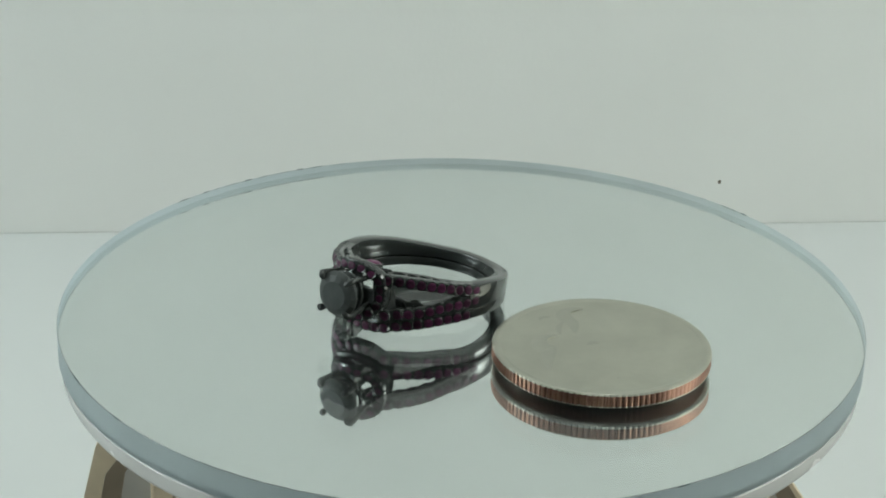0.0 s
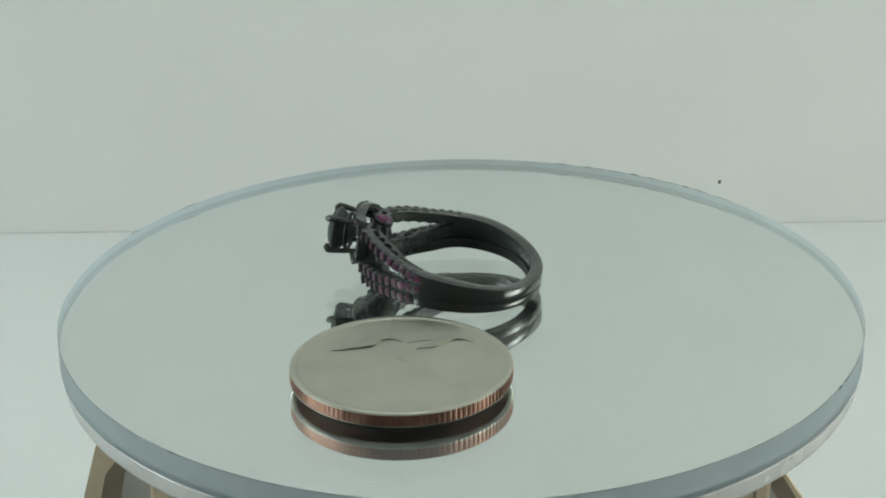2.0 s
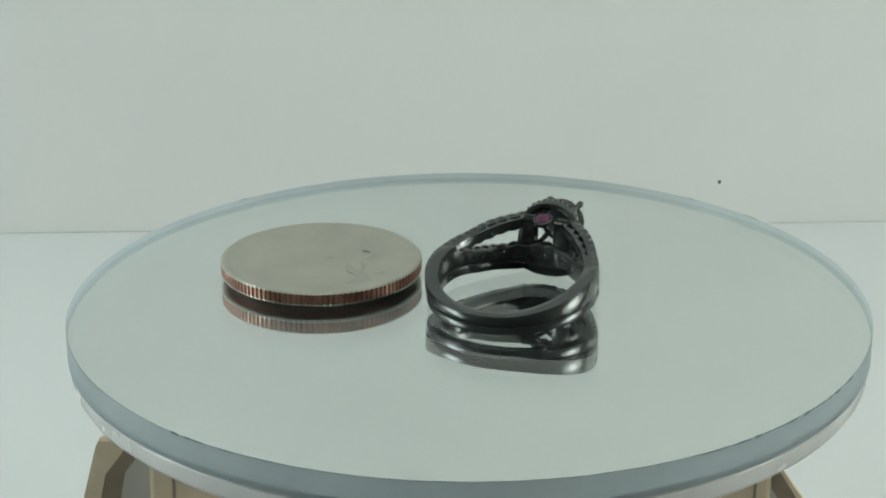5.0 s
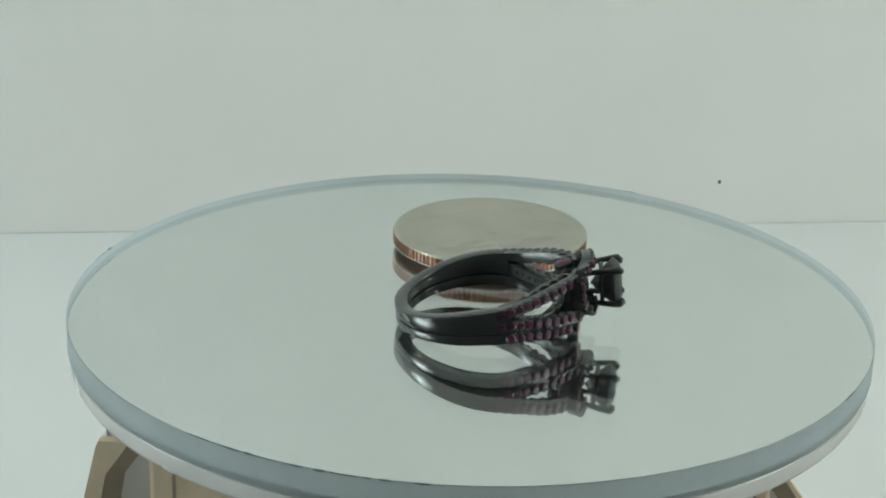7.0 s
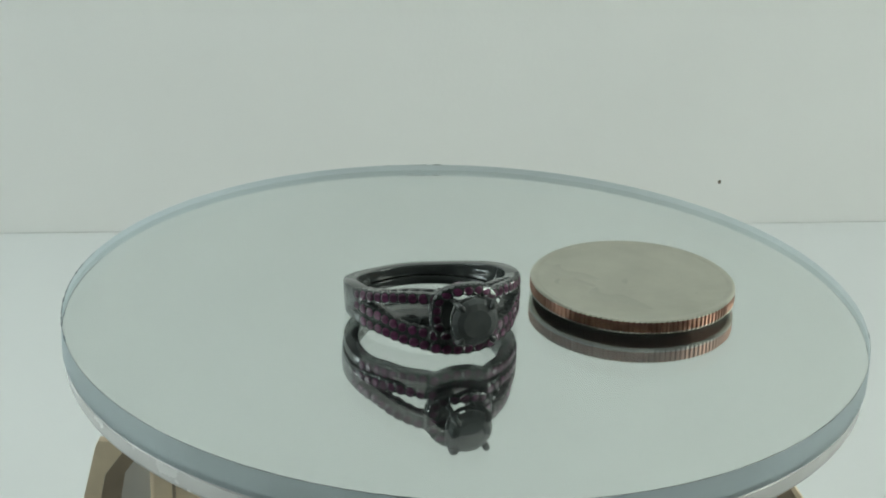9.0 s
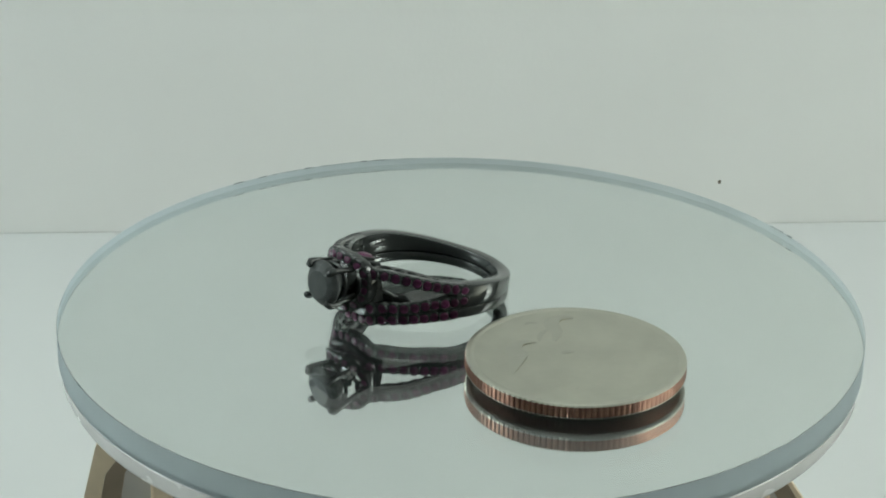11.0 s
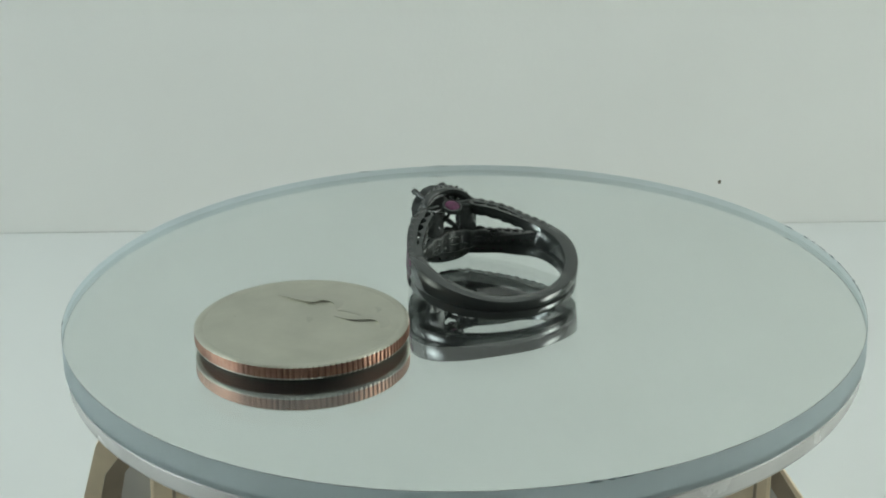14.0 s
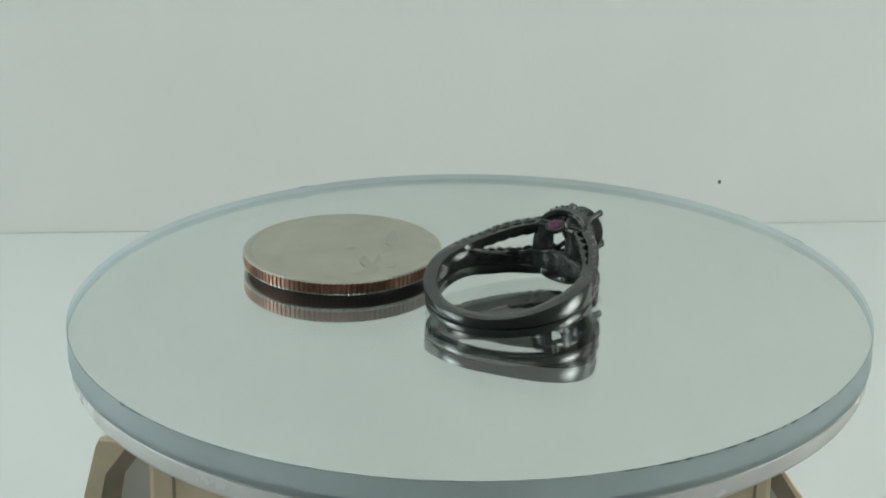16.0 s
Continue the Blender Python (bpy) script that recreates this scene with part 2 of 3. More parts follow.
def stand():
    st = thing("turntable_stand", mm(0, 0, 0), "pale wooden turntable stand with angled legs on the white table", "turntable stand")
    part("drive_body", box(bmesh.new(), -34.6, 34.0, -20, 22, 0, TOP - 8.5, 0.5), M_WOOD, st)
    for x in (-31.9, 32.2):
        part("panel_joint", box(bmesh.new(), x - 0.15, x + 0.15, -20.3, -19.6, 0, TOP - 9.0), M_WOOD_EDGE, st, "dark joint line")
    # leaning legs: outer line, inner line and the dark chamfer inside it, in x and height
    legs = (([(-40.0, TOP - 8.6), (-40.4, TOP - 9.4), (-42.0, TOP - 15.8), (-46.0, 0)],
             [(-36.6, TOP - 8.6), (-37.6, TOP - 10.2), (-39.5, TOP - 12.8), (-40.1, TOP - 15.8), (-43.5, 0)], 2.1),
            ([(35.1, TOP - 10.6), (37.6, TOP - 14.3), (38.8, TOP - 16.2), (44.4, 0)],
             [(34.6, TOP - 10.6), (34.9, TOP - 11.0), (36.95, TOP - 14.3), (38.0, TOP - 16.2), (42.4, 0)], -2.2))
    for outer, inner, wide in legs:
        bm = bmesh.new()
        loop = outer + inner[::-1]
        loft(bm, [[(x, y, z) for x, z in loop] for y in (-20.0, -18.8)])
        part("leg", bm, M_WOOD, st)
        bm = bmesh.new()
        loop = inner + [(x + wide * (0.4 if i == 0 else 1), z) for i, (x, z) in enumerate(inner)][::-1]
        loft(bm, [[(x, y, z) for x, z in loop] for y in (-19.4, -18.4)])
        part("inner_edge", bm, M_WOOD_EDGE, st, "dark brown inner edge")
    # grey sheets added in the openings, coloured like the shaded table beyond
    part("shade_filler", box(bmesh.new(), -40.0, -34.6, -15, -14, 0, TOP - 8.6), M_BODY, st, "grey filler sheet in place of the shaded table")
    part("shade_filler", box(bmesh.new(), 34.0, 35.6, -15, -14, 0, TOP - 11.5), M_BODY, st, "grey filler sheet in place of the shaded table")
    top = lathe([(0, TOP - 7.6), (33, TOP - 7.6), (33, TOP - 8.5), (0, TOP - 8.5)], 96)
    part("top_plate", top, M_BODY, st, "grey plate under the disc")
    part("spindle", lathe([(0, TOP - 7.6), (5, TOP - 7.6), (5, TOP - 6.8), (0, TOP - 6.8)], 48), M_BODY, st, "grey drive spindle")
    return st


DISC_R, DISC_X, DISC_Y, DISC_T = 46.45, -0.45, -0.44, 2.6


def mirror_disc():
    d = thing("turntable_disc", turned(0), "round clear acrylic turntable top with a mirrored underside", "turntable disc")
    r, t = DISC_R, DISC_T
    body = lathe([(0, 0), (r - 0.05, 0), (r - 0.015, -0.035)], 360)
    ob = part("acrylic_top", body, M_ACRYLIC, d, "clear polished acrylic face", smooth=30)
    if ob.data.polygons[0].normal.z < 0:
        ob.data.flip_normals()
    ob.location = (DISC_X * S, DISC_Y * S, 0)
    edge = lathe([(r - 0.015, -0.035), (r, -0.07), (r, -3.35)], 360)
    ob = part("cut_edge", edge, M_EDGE, d, "blue-grey hazy cut edge", smooth=30)
    face = ob.data.polygons[0]
    if face.normal.dot(Vector((face.center.x, face.center.y, 0))) < 0:
        ob.data.flip_normals()
    ob.location = (DISC_X * S, DISC_Y * S, 0)
    mir = lathe([(0, -t), (r - 0.02, -t), (r - 0.02, -t - 0.12), (0, -t - 0.12)], 360)
    ob = part("mirror_backing", mir, M_MIRROR, d, "silvered mirror coating", smooth=30)
    ob.location = (DISC_X * S, DISC_Y * S, 0)
    # nicks along the rim
    for a, l, h in ((140.8, 1.1, 0.10), (131, 1.6, 0.07), (127.9, 0.8, 0.12), (121.5, 2.2, 0.06), (115.5, 1.4, 0.09), (136.2, 0.7, 0.10), (134.0, 0.5, 0.09), (124.8, 0.9, 0.09), (118.2, 0.6, 0.12), (111.0, 1.8, 0.06), (41.2, 0.5, 0.10), (47.5, 0.6, 0.06), (39.1, 0.7, 0.12), (43, 1.0, 0.07), (-152.7, 1.5, 0.08), (-140, 0.8, 0.08), (-61, 0.9, 0.08)):
        bm = bmesh.new()
        bmesh.ops.create_icosphere(bm, subdivisions=2, radius=1)
        for v in bm.verts:
            k = 1 + 0.35 * noise.noise(v.co * 2.1 + Vector((a, 0, 0)))
            v.co = Vector((v.co.x * h * k, v.co.y * l * k, v.co.z * h * 1.2 * k))
        bmesh.ops.rotate(bm, matrix=Matrix.Rotation(radians(a), 3, "Z"), verts=bm.verts)
        c, q = math.cos(radians(a)), math.sin(radians(a))
        bmesh.ops.translate(bm, vec=((r - 0.03) * c + DISC_X, (r - 0.03) * q + DISC_Y, -0.07), verts=bm.verts)
        part("rim_nick", bm, M_NICK, d, "small dark nick in the rim", smooth=60)
    seam = lathe([(0, -3.36), (r - 0.25, -3.36), (r - 0.25, -3.48), (0, -3.48)], 256)
    ob = part("glue_line", seam, M_BODY, d, "thin dark glue line", smooth=30)
    ob.location = (DISC_X * S, DISC_Y * S, 0)
    pl = lathe([(0, -3.49), (r - 0.35, -3.49), (r - 0.15, -3.7), (r - 0.3, -5.3), (r - 0.65, -5.9), (r - 1.4, -6.2), (40, -6.25), (30, -6.9), (0, -6.9)], 256)
    ob = part("platter", pl, M_PLATTER, d, "milky plastic platter", smooth=40)
    ob.location = (DISC_X * S, DISC_Y * S, 0)
    return d


# ---- the coin ----
COIN_X, COIN_Y, COIN_R, COIN_H = 15.11, -13.62, 12.13, 1.75


STEEP = Vector((0.872, -0.489, 0))   # the side on which the struck relief falls off sharply


def ridge(bm, points, width, height, base):
    """A raised stroke of a coin's relief through points: one steep flank, one long soft one."""
    pts = [Vector((x, y, 0)) for x, y in points]
    secs = []
    k = len(pts)
    for i, p in enumerate(pts):
        d = (pts[min(i + 1, k - 1)] - pts[max(i - 1, 0)]).normalized()
        n = Vector((-d.y, d.x, 0))
        if n.dot(STEEP) < 0:
            n = -n
        f = 0.05 + 0.95 * math.sin(math.pi * i / (k - 1)) ** 0.6
        w, h = width * f, height * f
        low, up = Vector((0, 0, base - 0.01)), Vector((0, 0, base + h))
        secs.append([p + n * (w * 0.4 - h * 0.25) + low, p + n * w * 0.4 + up, p + up, p - n * w * 3.5 + up - Vector((0, 0, h * 0.4)), p - n * w * 9.0 + low])
    return loft(bm, secs)


def curve_points(pts, n=5):
    """Catmull-Rom points between a few given ones."""
    out = []
    P = [pts[0]] + list(pts) + [pts[-1]]
    for a, b, c, d in zip(P, P[1:], P[2:], P[3:]):
        for i in range(n):
            t = i / n
            out.append(tuple(0.5 * (2 * b[k] + (c[k] - a[k]) * t + (2 * a[k] - 5 * b[k] + 4 * c[k] - d[k]) * t * t
                                    + (3 * b[k] - a[k] - 3 * c[k] + d[k]) * t ** 3) for k in (0, 1)))
    return out + [tuple(pts[-1])]


def coin():
    m = turned(0) @ mm(COIN_X, COIN_Y, 0)
    co = thing("coin", m, "silvery clad coin with reeded copper edge, lying flat", "coin")
    R, H = COIN_R, COIN_H
    # reeded edge: a copper core between two thin nickel layers
    n = 119

    def reeded(levels):
        bm = bmesh.new()
        secs = []
        for z, dr in levels:
            ring = []
            for i in range(n * 4):
                worn = math.cos(2 * math.pi * i / (n * 4) + radians(30))
                f = (0.0, 0.0, -0.13, -0.13)[i % 4] * (1 - 0.8 * smoothstep(0.35, 0.9, worn))
                a = 2 * math.pi * (i // 4 + (0.0, 0.42, 0.62, 0.80)[i % 4]) / n
                ring.append(((R + f + dr) * math.cos(a), (R + f + dr) * math.sin(a), z))
            secs.append(ring)
        return loft(bm, secs)

    part("copper_core", reeded([(0.32, 0), (H - 0.22, 0)]), M_COPPER, co, "reeded copper core of the edge")
    part("nickel_layer", reeded([(0.06, -0.14), (0.16, -0.03), (0.32, 0.004)]), M_NICKEL, co, "reeded nickel layer")
    part("nickel_layer", reeded([(H - 0.22, 0.004), (H - 0.17, -0.02), (H - 0.10, -0.11)]), M_NICKEL, co, "reeded nickel layer")
    # nickel faces with a raised rim
    up = [(0, H - 0.30), (R - 0.26, H - 0.30), (R - 0.15, H - 0.11), (R - 0.17, H - 0.05), (R - 0.28, H), (R - 0.75, H), (R - 1.05, H - 0.13), (0, H - 0.13)]
    part("obverse_face", lathe(up, 240), M_NICKEL, co, smooth=35)
    down = [(0, 0.62), (R - 0.24, 0.62), (R - 0.24, 0.34), (R - 0.24, 0.10), (R - 0.30, 0.03), (R - 0.4, 0), (R - 0.75, 0), (R - 1.05, 0.13), (0, 0.13)]
    part("reverse_face", lathe(down, 240), M_NICKEL, co, smooth=35)
    z = H - 0.13
    for pts, w, h in (
        ([(-5.85, -6.34), (-5.38, -3.76), (-5.16, -1.33), (-5.97, -0.44), (-5.97, 1.02), (-4.59, 2.07)], 0.25, 0.24),
        ([(-2.71, 2.56), (-2.35, 4.96), (-3.2, 7.25), (-2.73, 8.42), (-1.53, 9.11)], 0.22, 0.20),
        ([(-4.4, 2.11), (-4.3, 4.0), (-3.84, 6.1)], 0.12, 0.08),
        ([(-1.68, -0.18), (-0.9, 0.2), (-0.06, 0.78)], 0.14, 0.08),
        ([(-6.79, 5.82), (-6.2, 6.5), (-5.23, 6.85)], 0.12, 0.06),
        ([(1.2, -8.1), (1.39, -7.86), (1.7, -7.5)], 0.08, 0.04),
    ):
        bm = bmesh.new()
        ridge(bm, curve_points(pts, 6), w, h, z)
        part("relief", bm, M_RELIEF, co, smooth=18)
    # worn lettering round the rim, plain bars
    for a, l in [(195, 0.8), (207, 0.6), (219, 0.8), (231, 0.7), (243, 0.8), (255, 0.8), (268, 0.7), (281, 0.8), (293, 0.8), (305, 0.7),
                 (100, 0.7), (112, 0.8), (124, 0.7), (136, 0.8)]:
        bm = bmesh.new()
        c, s = math.cos(radians(a)), math.sin(radians(a))
        ridge(bm, [((9.3 + k * l * 1.5) * c, (9.3 + k * l * 1.5) * s) for k in (0, 0.33, 0.66, 1)], 0.12, 0.008, z)
        part("letter_bar", bm, M_NICKEL, co, smooth=18)
    return co


# ---- the two rings: u to the stone, v across, w along the finger ----
RING_X, RING_Y, RING_AZ, RING_LEAN = -5.32, 1.16, -126.2, 6.0
RING_Z = 9.9 * math.sin(radians(RING_LEAN))


def ring_pose():
    return mm(RING_X, RING_Y, RING_Z, 0, 0, RING_AZ) @ pose(0, 0, 0, 0, -RING_LEAN, 0)


def arc_section(phi, r0, r1, w0, w1, soft=0.16):
    """A rounded box section of a band at the angle phi (degrees from the stone)."""
    c, s = math.cos(radians(phi)), math.sin(radians(phi))
    q = []
    for cr, cw, a0 in ((r1 - soft, w1 - soft, 0), (r0 + soft, w1 - soft, 90), (r0 + soft, w0 + soft, 180), (r1 - soft, w0 + soft, 270)):
        for k in range(3):
            a = radians(a0 + 45 * k)
            r, w = cr + soft * math.cos(a), cw + soft * math.sin(a)
            q.append((r * c, r * s, w))
    return q


GEM = None
BEAD = None
CUP = None


def gem_mesh():
    """A small round brilliant, table up along z, radius 0.5."""
    bm = lathe([(0, 0.12), (0.28, 0.12), (0.42, 0.075), (0.50, 0.0), (0.50, -0.05), (0, -0.34)], 10)
    return mesh_of("ruby", bm, M_RUBY)


def setting_mesh():
    """The scalloped cup that holds a small ruby."""
    bm = lathe([(0.50, -0.45), (0.63, -0.45), (0.63, -0.02), (0.57, 0.06), (0.49, 0.03)], 14, closed=True)
    return mesh_of("setting", bm, M_BLACK, 40)


def bead_mesh():
    bm = bmesh.new()
    bmesh.ops.create_icosphere(bm, subdivisions=1, radius=0.15)
    return mesh_of("bead", bm, M_BLACK, 80)


def set_gem(parent, p, n, along, size, beads=True):
    """A ruby at p that faces n, in its cup, with two grain beads beside it."""
    n = Vector(n).normalized()
    along = (Vector(along) - n * Vector(along).dot(n)).normalized()
    side = n.cross(along)
    m = Matrix((along, side, n)).transposed().to_4x4()
    m.translation = Vector(p) * S
    m = m @ Matrix.Diagonal((size, size, size, 1))
    g = part("ruby", GEM, None, parent)
    g.matrix_local = m
    if beads:
        c = part("setting", CUP, None, parent)
        c.matrix_local = m
        for k in (-1, 1):
            b = part("bead", BEAD, None, parent)
            b.matrix_local = Matrix.Translation((Vector(p) + along * 0.53 * size + side * k * 0.36 * size - n * 0.04) * S)


def pierced_plate(bm, outline, holes, thick):
    """A flat plate in x and y with holes through it, its top at z = 0."""
    edges = []
    for loop in [outline] + holes:
        vs = [bm.verts.new((x, y, 0)) for x, y in loop]
        edges += [bm.edges.new((vs[i], vs[(i + 1) % len(vs)])) for i in range(len(vs))]
    bmesh.ops.triangle_fill(bm, use_beauty=True, edges=edges, normal=(0, 0, 1))
    top = list(bm.faces)
    low = {v: bm.verts.new((v.co.x, v.co.y, -thick)) for f in top for v in f.verts}
    rim = [e for e in bm.edges if len(e.link_faces) == 1]
    for f in top:
        bm.faces.new([low[v] for v in reversed(f.verts)])
    for e in rim:
        p, q = e.verts
        bm.faces.new((p, q, low[q], low[p]))
    return bm


def pick_inner(bm, reach):
    """The flat faces on a band's finger side within reach degrees of the stone, in order."""
    found = []
    for f in bm.faces:
        f.normal_update()
        c = f.calc_center_median()
        d = Vector((c.x, c.y, 0)).normalized()
        a = math.degrees(math.atan2(c.y, c.x))
        if abs(f.normal.dot(d)) > 0.85 and f.calc_area() > 0.08 and abs(a) < reach:
            edge = min(math.hypot(v.co.x, v.co.y) for v in f.verts)
            found.append((round(a, 2), edge, f))
    best = {}
    for a, r, f in found:
        if a not in best or r < best[a][0]:
            best[a] = (r, f)
    return [best[a][1] for a in sorted(best)]


def pits(bm, faces, wide, deep):
    """Small drilled recesses in some faces of a band; their bottoms show the stones' backs."""
    bmesh.ops.inset_individual(bm, faces=faces, thickness=wide, depth=0)
    for f in faces:
        mid = f.calc_center_median()
        tall = 0.26 / max(0.26, max(v.co.z for v in f.verts) - min(v.co.z for v in f.verts))
        for v in f.verts:
            v.co.z = mid.z + (v.co.z - mid.z) * tall
        r = bmesh.ops.extrude_discrete_faces(bm, faces=[f])["faces"][0]
        bmesh.ops.translate(bm, vec=Vector((r.calc_center_median().x, r.calc_center_median().y, 0)).normalized() * deep, verts=r.verts)
        r.material_index = 1


def shoulder(phi, u1, v1, r0):
    """Radius of a side that runs in a shallow bow from the round shank (62 deg) to (u1, v1) at the head, then square across it."""
    a = abs(phi)
    if a >= 62:
        return r0
    t = math.tan(radians(a))
    u0, v0 = r0 * math.cos(radians(62)), r0 * math.sin(radians(62))
    if a <= math.degrees(math.atan2(v1, u1)):
        return u1 / math.cos(radians(a))
    k = (v0 - t * u0) / (t * (u1 - u0) - (v1 - v0))
    swell = 0.55 * math.sin(math.pi * min(1, max(0, k))) ** 1.5
    return (u0 + k * (u1 - u0)) / math.cos(radians(a)) + swell


def spline(x, xs, ys):
    """A smooth curve through knots (xs rising), level beyond its ends."""
    if x <= xs[0]:
        return ys[0]
    for i in range(len(xs) - 1):
        if x <= xs[i + 1]:
            h = xs[i + 1] - xs[i]
            t = (x - xs[i]) / h
            m = [(ys[min(k + 1, len(ys) - 1)] - ys[max(k - 1, 0)]) / (xs[min(k + 1, len(xs) - 1)] - xs[max(k - 1, 0)]) for k in (i, i + 1)]
            return ((2 * t ** 3 - 3 * t * t + 1) * ys[i] + (t ** 3 - 2 * t * t + t) * h * m[0]
                    + (3 * t * t - 2 * t ** 3) * ys[i + 1] + (t ** 3 - t * t) * h * m[1])
    return ys[-1]


def wed_w(phi):
    """Lower edge of the wedding band at phi: it bows down under the head."""
    return spline(abs(phi), (0, 8, 18, 36, 56, 76, 110, 180), (-2.2, -2.08, -1.68, -1.12, -0.6, -0.14, 0.0, 0.0))


def wed_h(phi):
    return 0.98 + 0.24 * (1 - smoothstep(80, 150, abs(phi)))


def wedding_band():
    th = thing("wedding_band", turned(0) @ ring_pose(), "slim black plated wedding band with one row of rubies", "ring")
    bm = bmesh.new()
    secs = []
    for i in range(180):
        phi = -180 + i * 2
        w = wed_w(phi)
        out = shoulder(phi, 10.85, 3.2, 9.97)
        inn = 8.24 + (out - 9.97) * (1.45 if out > 9.97 else 1)
        secs.append(arc_section(phi, inn, out - 0.12 * (1 - smoothstep(72, 78, abs(phi))), w, w + wed_h(phi), 0.15))
    loft(bm, secs, closed=True)
    bm.faces.ensure_lookup_table()
    pits(bm, [f for i, f in enumerate(pick_inner(bm, 40)) if i % 3 == 1], 0.03, 0.3)
    band = part("band", bm, M_BLACK, th, smooth=40)
    band.data.materials.append(M_RUBY)
    n = 22
    for i in range(n):
        phi = -69 + 138 * i / (n - 1)
        out = shoulder(phi, 10.85, 3.2, 9.97) - 0.02
        c, s = math.cos(radians(phi)), math.sin(radians(phi))
        set_gem(band, (out * c, out * s, wed_w(phi) + wed_h(phi) * 0.5), (c, s, -0.1), (-s, c, 0), 1.10)
    return th


HEAD_W, HEAD_V, HALO_U = 3.05, -0.22, 12.6


def arm_centre(phi, upper):
    """Middle height of a split arm, from the solid shank (76 deg) to the halo (18 deg)."""
    if upper:
        return spline(phi, (0, 18, 36, 56, 76), (4.7, 4.62, 4.3, 3.68, 3.3))
    return spline(phi, (0, 8, 18, 36, 56, 76), (-0.35, -0.1, 0.5, 0.9, 1.55, 2.0))


def halo_point(a, size=3.3):
    """A rounded square in v and w, at the angle a."""
    c, s = math.cos(a), math.sin(a)
    p = 2.6
    r = size / (abs(c) ** p + abs(s) ** p) ** (1 / p)
    return r * c, r * s * 0.90


def engagement_ring():
    th = thing("engagement_ring", turned(0) @ ring_pose(), "black plated engagement ring with black centre stone and ruby halo", "ring")
    # solid shank, closed towards the back
    bm = bmesh.new()
    secs = []
    for i in range(111):
        phi = 70 + i * 2
        a = phi if phi <= 180 else 360 - phi
        f = 1 - smoothstep(76, 165, a)
        w0 = 1.14 + 0.12 * f
        w1 = 2.34 + 1.55 * f
        secs.append(arc_section(phi, 8.45, 9.97 + 0.15 * f, w0, w1, 0.17))
    loft(bm, secs)
    part("shank", bm, M_BLACK, th, smooth=40)
    # split arms with their rubies
    def arm_r(phi):
        return shoulder(phi, 11.4, 3.2, 10.02)

    for side in (-1, 1):
        for upper in (True, False):
            bm = bmesh.new()
            secs = []
            for i in range(41):
                phi = 80 - (73 if upper else 80) * i / 40
                w = arm_centre(phi, upper)
                r1 = arm_r(phi)
                hw = 0.57 + 0.22 * smoothstep(50, 64, phi)
                deep = 1.05 if upper else 1.5 + 0.65 * smoothstep(68, 54, phi)
                secs.append(arc_section(side * phi, max(8.36, r1 - deep), r1, w - hw if upper else min(w - 0.57, wed_w(phi) + wed_h(phi) + 0.05), w + 0.57 if upper else w + hw, 0.18))
            loft(bm, secs)
            if not upper:
                pits(bm, [f for i, f in enumerate(pick_inner(bm, 66)) if i % 3 == 0], 0.05, 0.3)
            arm = part("upper_arm" if upper else "lower_arm", bm, M_BLACK if upper else M_CAST, th, smooth=40)
            arm.data.materials.append(M_RUBY)
            k = 10
            for i in range(k):
                phi = 75 - 58 * i / (k - 1)
                r = arm_r(phi) + 0.02
                c, s = math.cos(radians(phi)), side * math.sin(radians(phi))
                set_gem(arm, (r * c, r * s, arm_centre(phi, upper)), (c, s, 0.1 if upper else -0.05), (-s, c, 0), 1.12)
        # pierced plate on the upper arm: comma-shaped holes between two plain edges
        def inner_r(phi):
            return max(8.4, arm_r(phi) - 2.05)

        steps = [74 - 59 * i / 40 for i in range(41)]
        outline = [((arm_r(p) - 0.12) * math.cos(radians(p)), side * (arm_r(p) - 0.12) * math.sin(radians(p))) for p in steps]
        outline += [(inner_r(p) * math.cos(radians(p)), side * inner_r(p) * math.sin(radians(p))) for p in reversed(steps)]
        holes = []
        for phi, long, wide in ((21.5, 0.78, 0.42), (30, 0.62, 0.36), (38.5, 0.70, 0.32), (47, 0.62, 0.26), (55.5, 0.62, 0.19)):
            r = 0.5 * (arm_r(phi) - 0.85 + inner_r(phi)) + 0.22
            c, q = math.cos(radians(phi)), math.sin(radians(phi))
            loop = []
            for j in range(18):
                a = 2 * math.pi * j / 18
                x = long * math.cos(a)
                y = wide * math.sin(a) * (1 - 0.45 * math.cos(a)) + 0.16 * (math.cos(a) ** 2 - 0.5)
                slope = math.degrees(math.atan2(arm_r(phi + 1) - arm_r(phi - 1), radians(2) * r))
                e = radians(slope)
                x, y = x * math.cos(e) - y * math.sin(e), x * math.sin(e) + y * math.cos(e)
                loop.append((r * c + y * c - x * q, side * (r * q + y * q + x * c)))
            holes.append(loop)
        bm = pierced_plate(bmesh.new(), outline, holes, 0.6)
        for v in bm.verts:
            phi = abs(math.degrees(math.atan2(v.co.y, v.co.x)))
            v.co.z += arm_centre(phi, True) + 0.56
        part("pierced_plate", bm, M_BLACK, th, "plate pierced with scroll holes", smooth=30)
        # lacy inner wall: its lower edge runs in waves
        bm = bmesh.new()
        secs = []
        for i in range(60):
            phi = 72 - 56 * i / 59
            w = arm_centre(phi, True)
            r = inner_r(phi)
            fall = 0.35 + 0.42 * smoothstep(70, 58, phi) + 0.08 * math.sin(radians(phi) * 38)
            secs.append(arc_section(side * phi, r, r + 0.42, w - fall, w + 0.42, 0.12))
        loft(bm, secs)
        part("inner_rail", bm, M_CAST, th, smooth=40)
        # scrolls and a rail along the lower arm
        bm = bmesh.new()
        pts = []
